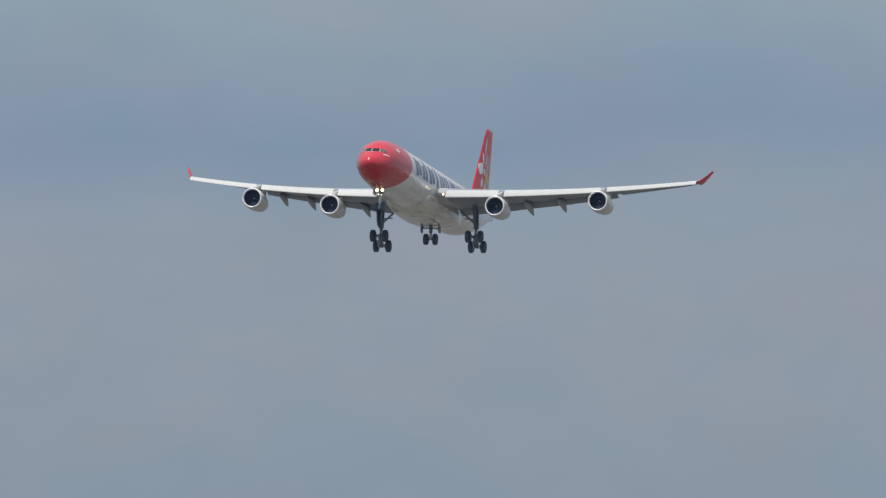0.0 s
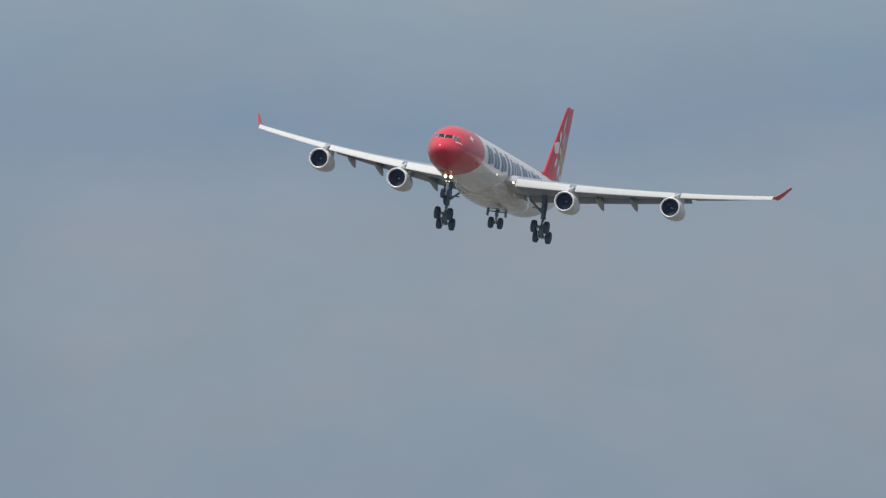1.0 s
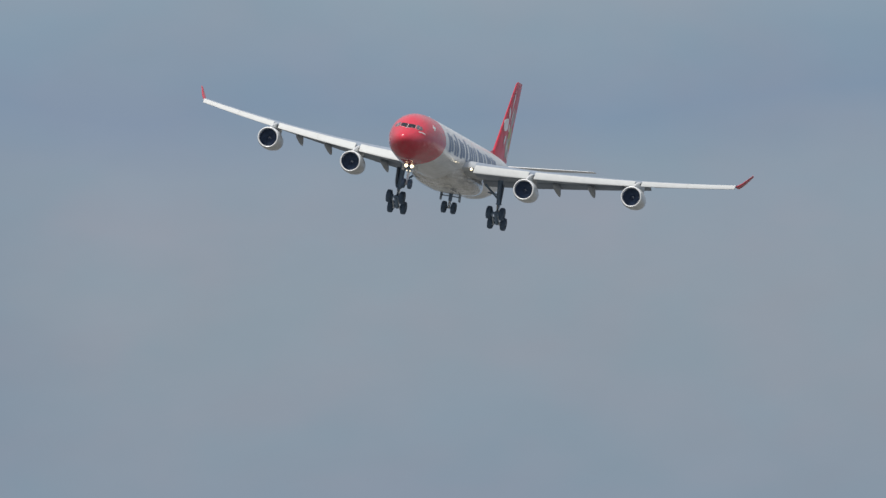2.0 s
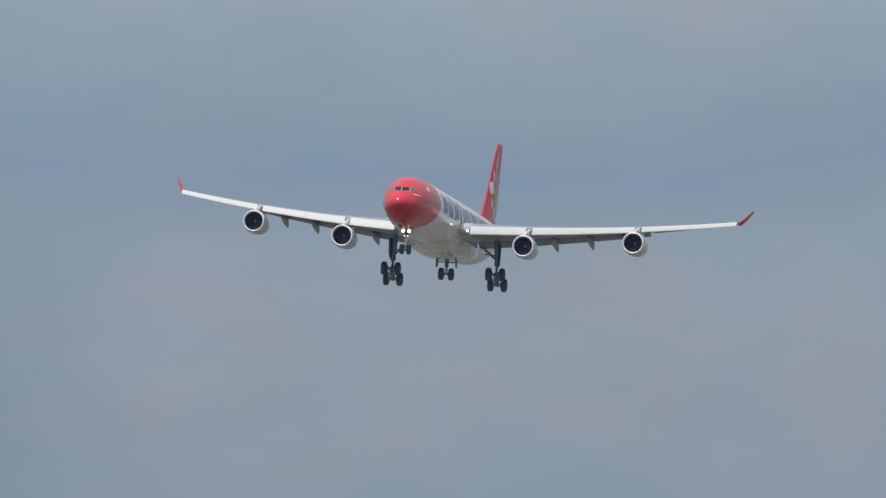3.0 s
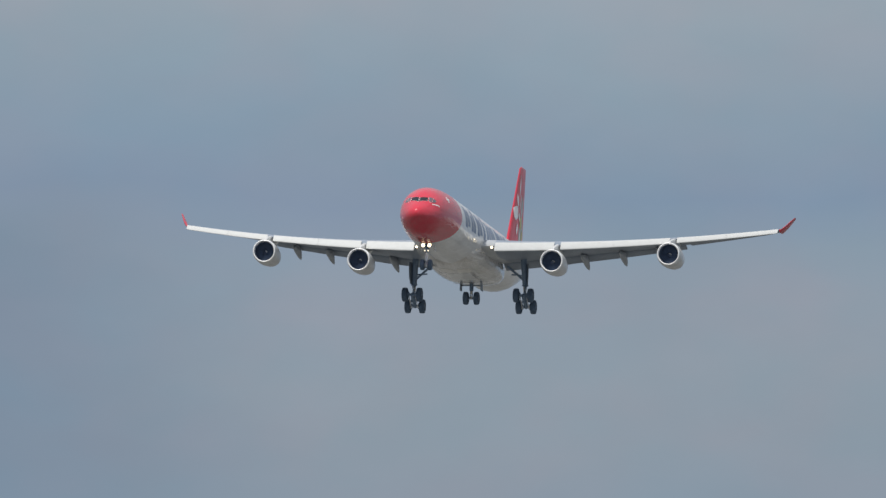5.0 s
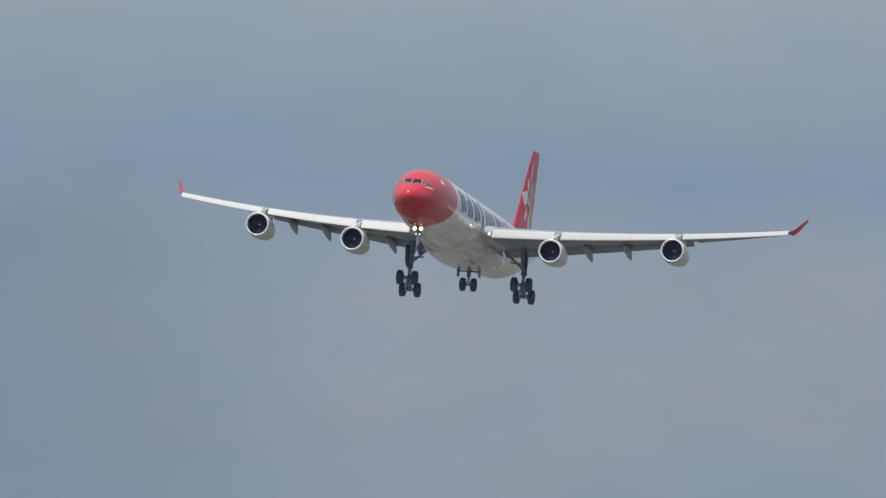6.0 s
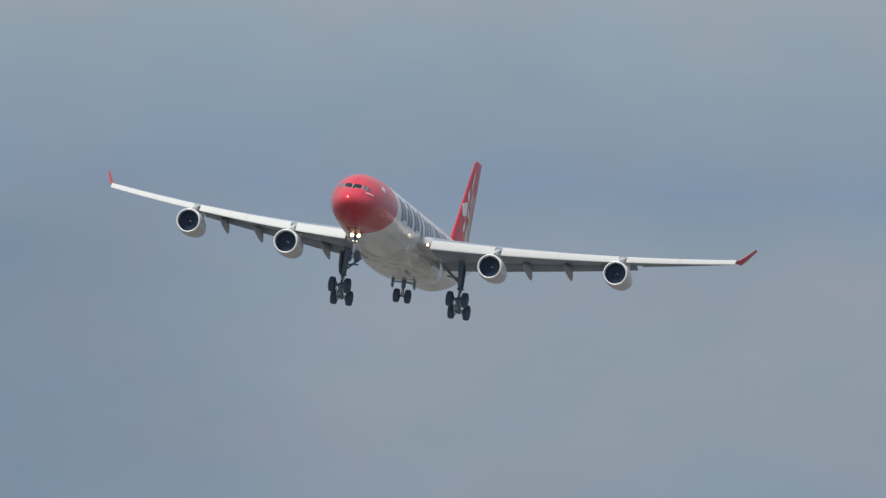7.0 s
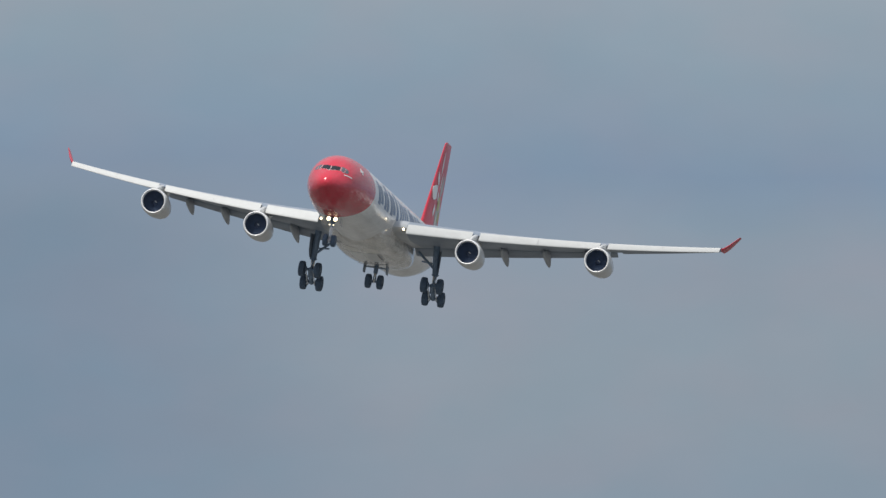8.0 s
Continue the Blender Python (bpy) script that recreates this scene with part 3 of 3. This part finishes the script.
def petal(bm, s, z, long, wide, turn, d):
    """A painted leaf on the fin: middle, length and width in metres, turn from upright."""
    front, back, _ = fin_section(z)
    chord = back - front
    f, c = (z - 2.9) / 8.4, (s - front) / chord
    rows = []
    t = radians(turn)
    for i in range(9):
        g = i / 8 - 0.5
        w = wide * max(0.02, math.cos(math.pi * g))
        row = []
        for k in (-0.5, -0.25, 0, 0.25, 0.5):
            dz = g * long * math.cos(t) - k * w * math.sin(t)
            dx = g * long * math.sin(t) + k * w * math.cos(t)
            row.append((f + dz / 8.7, c + dx / chord))
        rows.append(row)
    top = [[bm.verts.new(fin_side(a, b, d)) for a, b in row] for row in rows]
    for p, q in zip(top, top[1:]):
        for i in range(4):
            bm.faces.new((p[i], p[i + 1], q[i + 1], q[i]))


def build_tail(plane):
    rings = []
    cs = [0, 0.005, 0.02, 0.05, 0.1, 0.17, 0.25, 0.3, 0.45, 0.6, 0.75, 0.9, 1.0]
    for z in span(2.2, 11.2, 9) + [11.38, 11.45]:
        front, back, thick = fin_section(z)
        if z > 11.3:
            front, thick = front + (z - 11.3) * 4, thick * (1 - (z - 11.3) * 4)
        chord = back - front
        left = [(c, fin_half(c, thick, chord)) for c in cs]
        ring = [(c, h) for c, h in reversed(left)] + [(c, -h) for c, h in left[1:]]
        rings.append([Vector((station(front + chord * c), h, z)) for c, h in ring])
    fin = part("fin", loft(rings), M_RED, plane, "red tail fin with pale flower shapes", 50)
    bm = bmesh.new()
    add_loft(bm, [[Vector((station(49.0), 0.0, 2.78)), Vector((station(49.0), 0.02, 2.7)), Vector((station(49.0), -0.02, 2.7))],
                  [Vector((station(52.6), 0.0, 3.5)), Vector((station(52.6), 0.16, 2.6)), Vector((station(52.6), -0.16, 2.6))]])
    part("fin_fillet", bm, M_RED, fin, "", 60)
    # station, height, length, width, lean, paint
    petals = ((58.7, 4.9, 4.0, 3.1, -6, M_ASH), (59.5, 7.4, 2.7, 1.3, 14, M_ASH), (58.05, 9.3, 2.7, 0.50, -14, M_WHITE), (58.45, 7.8, 1.9, 0.55, 6, M_WHITE),
              (56.65, 7.8, 1.9, 0.55, -42, M_WHITE), (55.6, 6.5, 2.3, 1.5, -68, M_WHITE), (55.75, 4.9, 1.3, 1.0, -25, M_WHITE), (57.4, 6.3, 1.5, 0.6, -55, M_WHITE),
              (58.4, 5.8, 1.5, 1.7, 30, M_OLIVE), (59.3, 4.7, 1.2, 1.1, 60, M_OLIVE), (57.9, 4.3, 1.6, 0.8, 150, M_WHITE), (59.4, 3.5, 1.2, 0.9, 170, M_WHITE))
    for k, (s, z, long, wide, turn, mat) in enumerate(petals):
        bm = bmesh.new()
        petal(bm, s, z, long, wide, turn, 0.012 + 0.004 * k)
        part("petal", bm, mat, fin, {M_WHITE: "white painted petal", M_ASH: "grey painted petal", M_OLIVE: "yellow painted petal"}[mat], 60)
    for side in (1, -1):
        rings = []
        for y in (0.6, 1.5, 3, 5, 7, 9, 9.6, 9.72):
            f = y / 9.72
            chord = 5.6 - 3.5 * f
            up, lo = foil(chord * (0.9 if y > 9.7 else 1), 0.065 if y < 9.7 else 0.03, n=10, camber=-0.01)
            rings.append([Vector((station(53.6 + 6.1 * f + a), side * y, 1.8 + 0.155 * y + a * 0.02 + h)) for a, h in up + lo[:-1]])
        part("tailplane", loft(rings), M_WHITE, plane, "white swept tailplane", 50)


# -- landing gear --
def wheel(parent, place, r, half):
    """Tyre with rounded shoulders round a dished hub, on an axle along y."""
    bm = bmesh.new()
    p = Vector(place)
    prof = [(-half * 0.62, r * 0.52), (-half * 0.94, r * 0.60), (-half, r * 0.76), (-half * 0.86, r * 0.92), (-half * 0.5, r * 0.99), (0, r),
            (half * 0.5, r * 0.99), (half * 0.86, r * 0.92), (half, r * 0.76), (half * 0.94, r * 0.60), (half * 0.62, r * 0.52)]
    add_loft(bm, [circle(p + Y * a, X, Z, q, n=28) for a, q in prof], cap=False)
    hub = [(-half * 0.62, r * 0.52), (-half * 0.5, r * 0.40), (-half * 0.55, r * 0.16), (-half * 0.8, r * 0.12)]
    for sgn in (1, -1):
        vs = add_loft(bm, [circle(p + Y * (a * sgn), X, Z, q, n=28) for a, q in hub], cap=False, mat=1)
        bm.faces.new(vs[-1]).material_index = 1
    bmesh.ops.remove_doubles(bm, verts=bm.verts, dist=0.001)
    return part("wheel", bm, [M_TYRE, M_HUB], parent, "black tyre on a grey hub", 45)


def build_main_gear(plane, side):
    y, s = side * 5.41, 31.3
    x = station(s)
    pivot = Vector((x, y, -5.08))
    top = Vector((station(30.9), side * 5.25, -1.0))
    bm = bmesh.new()
    add_tube(bm, top, pivot + Z * 1.55, 0.30, 0.27, 16)
    add_tube(bm, pivot + Z * 1.62, pivot + Z * 1.42, 0.33, 0.33, 16)
    add_tube(bm, pivot + Z * 0.35, pivot - Z * 0.18, 0.27, 0.24, 14)
    gear = part("main_gear", bm, M_STRUT, plane, "dark main landing gear leg, lowered", 40)
    bm = bmesh.new()
    add_tube(bm, pivot + Z * 1.5, pivot + Z * 0.2, 0.185, n=16)
    part("piston", bm, M_CHROME, gear, "bright oleo piston", 60)
    # tilted four-wheel truck, rear wheels hanging low
    tilt = radians(27)
    way = Vector((math.cos(tilt), 0, math.sin(tilt)))
    bm = bmesh.new()
    add_tube(bm, pivot + way * 1.12, pivot - way * 1.12, 0.19, n=12)
    for k in (1, -1):
        add_tube(bm, pivot + way * k - Y * 0.95, pivot + way * k + Y * 0.95, 0.12, n=12)
        for q in (1, -1):
            add_tube(bm, pivot + way * k + Y * (0.28 * q), pivot + way * k + Y * (0.48 * q), 0.30, n=14)
    part("bogie_beam", bm, M_STRUT, gear, "", 40)
    for k in (1, -1):
        for q in (1, -1):
            wheel(gear, pivot + way * k + Y * (0.70 * q), 0.685, 0.27)
    # pale rods put in the bright glints between the wheels
    for q in (1, -1):
        bm = bmesh.new()
        add_tube(bm, pivot + way * 1.05 + Vector((0.12, 0.30 * q, -0.12)), pivot - way * 0.95 + Vector((0.22, 0.34 * q, -0.14)), 0.045, n=8)
        add_tube(bm, pivot - way * 1.0 + Vector((0.30, 0.22 * q, -0.05)), pivot - way * 1.0 + Vector((0.30, 0.40 * q, -0.22)), 0.06, n=8)
        part("brake_rod", bm, M_OLEO, gear, "pale brake rod standing in for wheel glints", 40)
    bm = bmesh.new()
    add_tube(bm, Vector((x + 0.05, y - side * 0.1, -3.1)), Vector((x + 0.4, side * 3.7, -1.75)), 0.11, n=10)
    add_tube(bm, Vector((x + 0.03, y - side * 0.1, -2.6)), Vector((x + 0.3, side * 4.1, -2.55)), 0.07, n=8)
    part("side_stay", bm, M_STRUT, gear, "", 40)
    bm = bmesh.new()
    k1 = pivot + Vector((-0.28, 0, 1.45))
    k2 = pivot + Vector((-0.75, 0, 0.85))
    k3 = pivot + Vector((-0.25, 0, 0.25))
    add_tube(bm, k1, k2, 0.08, n=8)
    add_tube(bm, k2, k3, 0.08, n=8)
    add_tube(bm, pivot + Vector((0.22, 0.12, 1.5)), pivot + way * 0.8 + Z * 0.1, 0.07, n=8)
    part("torque_link", bm, M_STRUT, gear, "", 40)
    bm = bmesh.new()
    def out(a, z):
        return (x + a, y + side * (0.20 + 0.24 * a), z)   # toed in towards the rear
    add_slab(bm, [out(0.85, -1.45), out(-0.85, -1.45), out(-0.72, -3.0), out(-0.3, -3.5), out(0.4, -3.5), out(0.72, -2.9)], (0.01, 0.07, 0))
    part("gear_door", bm, M_DOOR, gear, "flat grey door fixed to the leg", 30)


def build_centre_gear(plane):
    x = station(32.4)
    axle = Vector((x, 0, -4.70))
    bm = bmesh.new()
    add_tube(bm, (x, 0, -2.9), (x, 0, -4.0), 0.21, 0.19, 14)
    add_tube(bm, axle - Y * 0.62, axle + Y * 0.62, 0.11, n=12)
    add_tube(bm, (x + 0.1, 0, -3.8), (x - 1.3, 0, -3.0), 0.09, n=8)
    gear = part("centre_gear", bm, M_STRUT, plane, "two-wheel centre landing gear, lowered", 40)
    bm = bmesh.new()
    add_tube(bm, (x, 0, -3.95), (x, 0, -4.8), 0.14, n=14)
    part("piston", bm, M_CHROME, gear, "bright oleo piston", 60)
    for q in (1, -1):
        wheel(gear, axle + Y * (0.52 * q), 0.63, 0.25)
    for q in (1, -1):
        bm = bmesh.new()
        add_slab(bm, [(x + 0.8, 0.98 * q, -3.1), (x - 0.5, 0.98 * q, -3.1), (x - 0.4, 1.02 * q, -4.0), (x + 0.6, 1.02 * q, -4.0)], (0, 0.06, 0))
        add_tube(bm, (x + 0.3, 0.10 * q, -3.50), (x + 0.3, 0.98 * q, -3.50), 0.06, n=8)
        part("gear_door", bm, M_DOOR, gear, "narrow grey gear door hanging open", 30)


def build_nose_gear(plane):
    x = station(6.67)
    axle = Vector((x + 0.1, 0, -4.63))
    bm = bmesh.new()
    add_tube(bm, (x - 0.15, 0, -2.4), (x + 0.03, 0, -3.5), 0.17, 0.16, 14)
    add_tube(bm, (x + 0.0, 0, -3.5), (x - 1.5, 0, -2.6), 0.08, n=8)
    add_tube(bm, (x + 0.12, -0.42, -2.80), (x + 0.12, 0.42, -2.80), 0.06, n=8)
    gear = part("nose_gear", bm, M_STRUT, plane, "two-wheel nose landing gear, lowered", 40)
    for q in (1, -1):
        # door patches added to mute the lamps' reflection in the hull
        bm = bmesh.new()
        hull_patch(bm, [(3.6, math.pi - 0.01 * q), (6.5, math.pi - 0.01 * q), (6.5, math.pi - 0.22 * q), (3.6, math.pi - 0.24 * q)], 0.012, n=8)
        part("bay_door", bm, M_RED_MUTED, gear, "closed nose gear door, red dimmed to mute lamp glare", 60)
        # hoods added round the lamps to keep their glints off the hull
        bm = bmesh.new()
        rims = [(-0.20, 0.10), (-0.04, 0.195), (0.14, 0.200), (0.14, 0.188), (-0.03, 0.182)]
        add_loft(bm, [circle((x + 0.34 + a, 0.30 * q, -2.79), Y, Z, r, n=24) for a, r in rims], cap=False)
        part("lamp_housing", bm, M_STRUT, gear, "dark round hood added to block lamp reflections", 40)
    bm = bmesh.new()
    add_tube(bm, (x + 0.03, 0, -3.4), (x + 0.1, 0, -4.75), 0.135, n=14)
    add_tube(bm, (x + 0.085, 0, -4.45), (x + 0.1, 0, -4.8), 0.19, n=14)
    axle_bar = bmesh.new()
    add_tube(axle_bar, axle - Y * 0.5, axle + Y * 0.5, 0.09, n=12)
    part("axle", axle_bar, M_STRUT, gear, "", 40)
    part("piston", bm, M_OLEO, gear, "bright oleo piston", 60)
    for q in (1, -1):
        wheel(gear, axle + Y * (0.36 * q), 0.52, 0.20)
        lamp(gear, (x + 0.34, 0.30 * q, -2.79), 0.178, "landing_lamp", M_LAMP, "lit round landing lamp")
        lamp(gear, (x + 0.25, 0.17 * q, -3.28), 0.065, "taxi_lamp", M_LAMP_SMALL, "small lit taxi lamp")
        bm = bmesh.new()
        add_slab(bm, [(x + 0.7, 0.62 * q, -2.6), (x - 1.1, 0.62 * q, -2.6), (x - 1.0, 0.72 * q, -3.25), (x + 0.5, 0.72 * q, -3.25)], (0, 0.04, 0))
        part("gear_door", bm, M_BELLY, gear, "narrow white gear door hanging open", 30)


def build_airliner():
    plane = new("airliner")
    tagged(plane, "four-engined airliner, white with red nose and red fin, gear down", "airplane")
    hull = build_hull(plane)
    build_cockpit(hull)
    build_lettering(hull)
    for side in (1, -1):
        build_wing(plane, side)
        build_engine(plane, side * 9.36, 22.4, -2.21)
        build_engine(plane, side * 19.66, 28.5, -0.72)
        build_main_gear(plane, side)
    build_centre_gear(plane)
    build_nose_gear(plane)
    build_tail(plane)
    lamp(hull, hull_out(17.4, 1.87, 0.02), 0.065, "turnoff_lamp", M_LAMP_SMALL, "small lit lamp in the hull side")
    return plane


airliner = build_airliner()

# ---- the approach ----
# seconds, place in metres, turn in degrees
FLIGHT_ROWS = [
    (0, 27.53, 2377.18, 180.45, -1.43, -3.67, -103.20),
    (0.3, 25.33, 2364.51, 179.50, -3.57, -3.35, -103.06),
    (0.5, 23.81, 2350.32, 178.43, -5.28, -3.45, -102.99),
    (0.7, 22.32, 2336.98, 177.43, -7.07, -3.08, -102.55),
    (1, 20.13, 2317.77, 175.98, -8.75, -2.74, -102.35),
    (1.2, 18.69, 2306.02, 175.10, -9.76, -2.19, -101.86),
    (1.5, 16.54, 2285.43, 173.55, -10.44, -1.85, -101.47),
    (1.8, 14.42, 2263.67, 171.91, -10.56, -1.38, -100.43),
    (2, 13.02, 2249.46, 170.84, -9.95, -1.27, -100.16),
    (2.2, 11.65, 2235.28, 169.77, -8.91, -0.71, -99.80),
    (3.3, 4.39, 2166.88, 164.63, -2.46, -1.76, -99.20),
    (3.5, 3.12, 2152.85, 163.57, -1.77, -1.89, -99.04),
    (3.8, 1.23, 2132.97, 162.08, -1.78, -2.56, -99.17),
    (4, 0.00, 2120.31, 161.13, -1.79, -2.82, -99.08),
    (4.2, -1.22, 2107.35, 160.15, -1.72, -3.00, -99.36),
    (4.5, -3.02, 2088.23, 158.72, -1.18, -2.97, -99.38),
    (4.7, -4.20, 2074.78, 157.70, -0.85, -2.88, -99.23),
    (6, -11.52, 1988.97, 151.25, -4.41, -3.08, -100.19),
    (6.2, -12.58, 1975.16, 150.22, -5.21, -3.39, -99.95),
    (6.5, -14.16, 1956.19, 148.79, -6.46, -3.41, -99.65),
    (6.8, -15.69, 1935.98, 147.27, -7.36, -3.56, -99.33),
    (7, -16.71, 1923.94, 146.37, -7.74, -3.62, -99.23),
    (7.2, -17.69, 1909.73, 145.30, -8.23, -3.75, -98.85),
    (7.5, -19.15, 1889.98, 143.82, -8.49, -3.58, -98.36),
    (7.8, -20.56, 1869.10, 142.25, -8.53, -3.73, -98.12),
    (8, -21.51, 1857.51, 141.38, -8.23, -3.58, -97.91),
]


def motions():
    walk(airliner, [(t, pose(*row)) for t, *row in FLIGHT_ROWS])


motions()
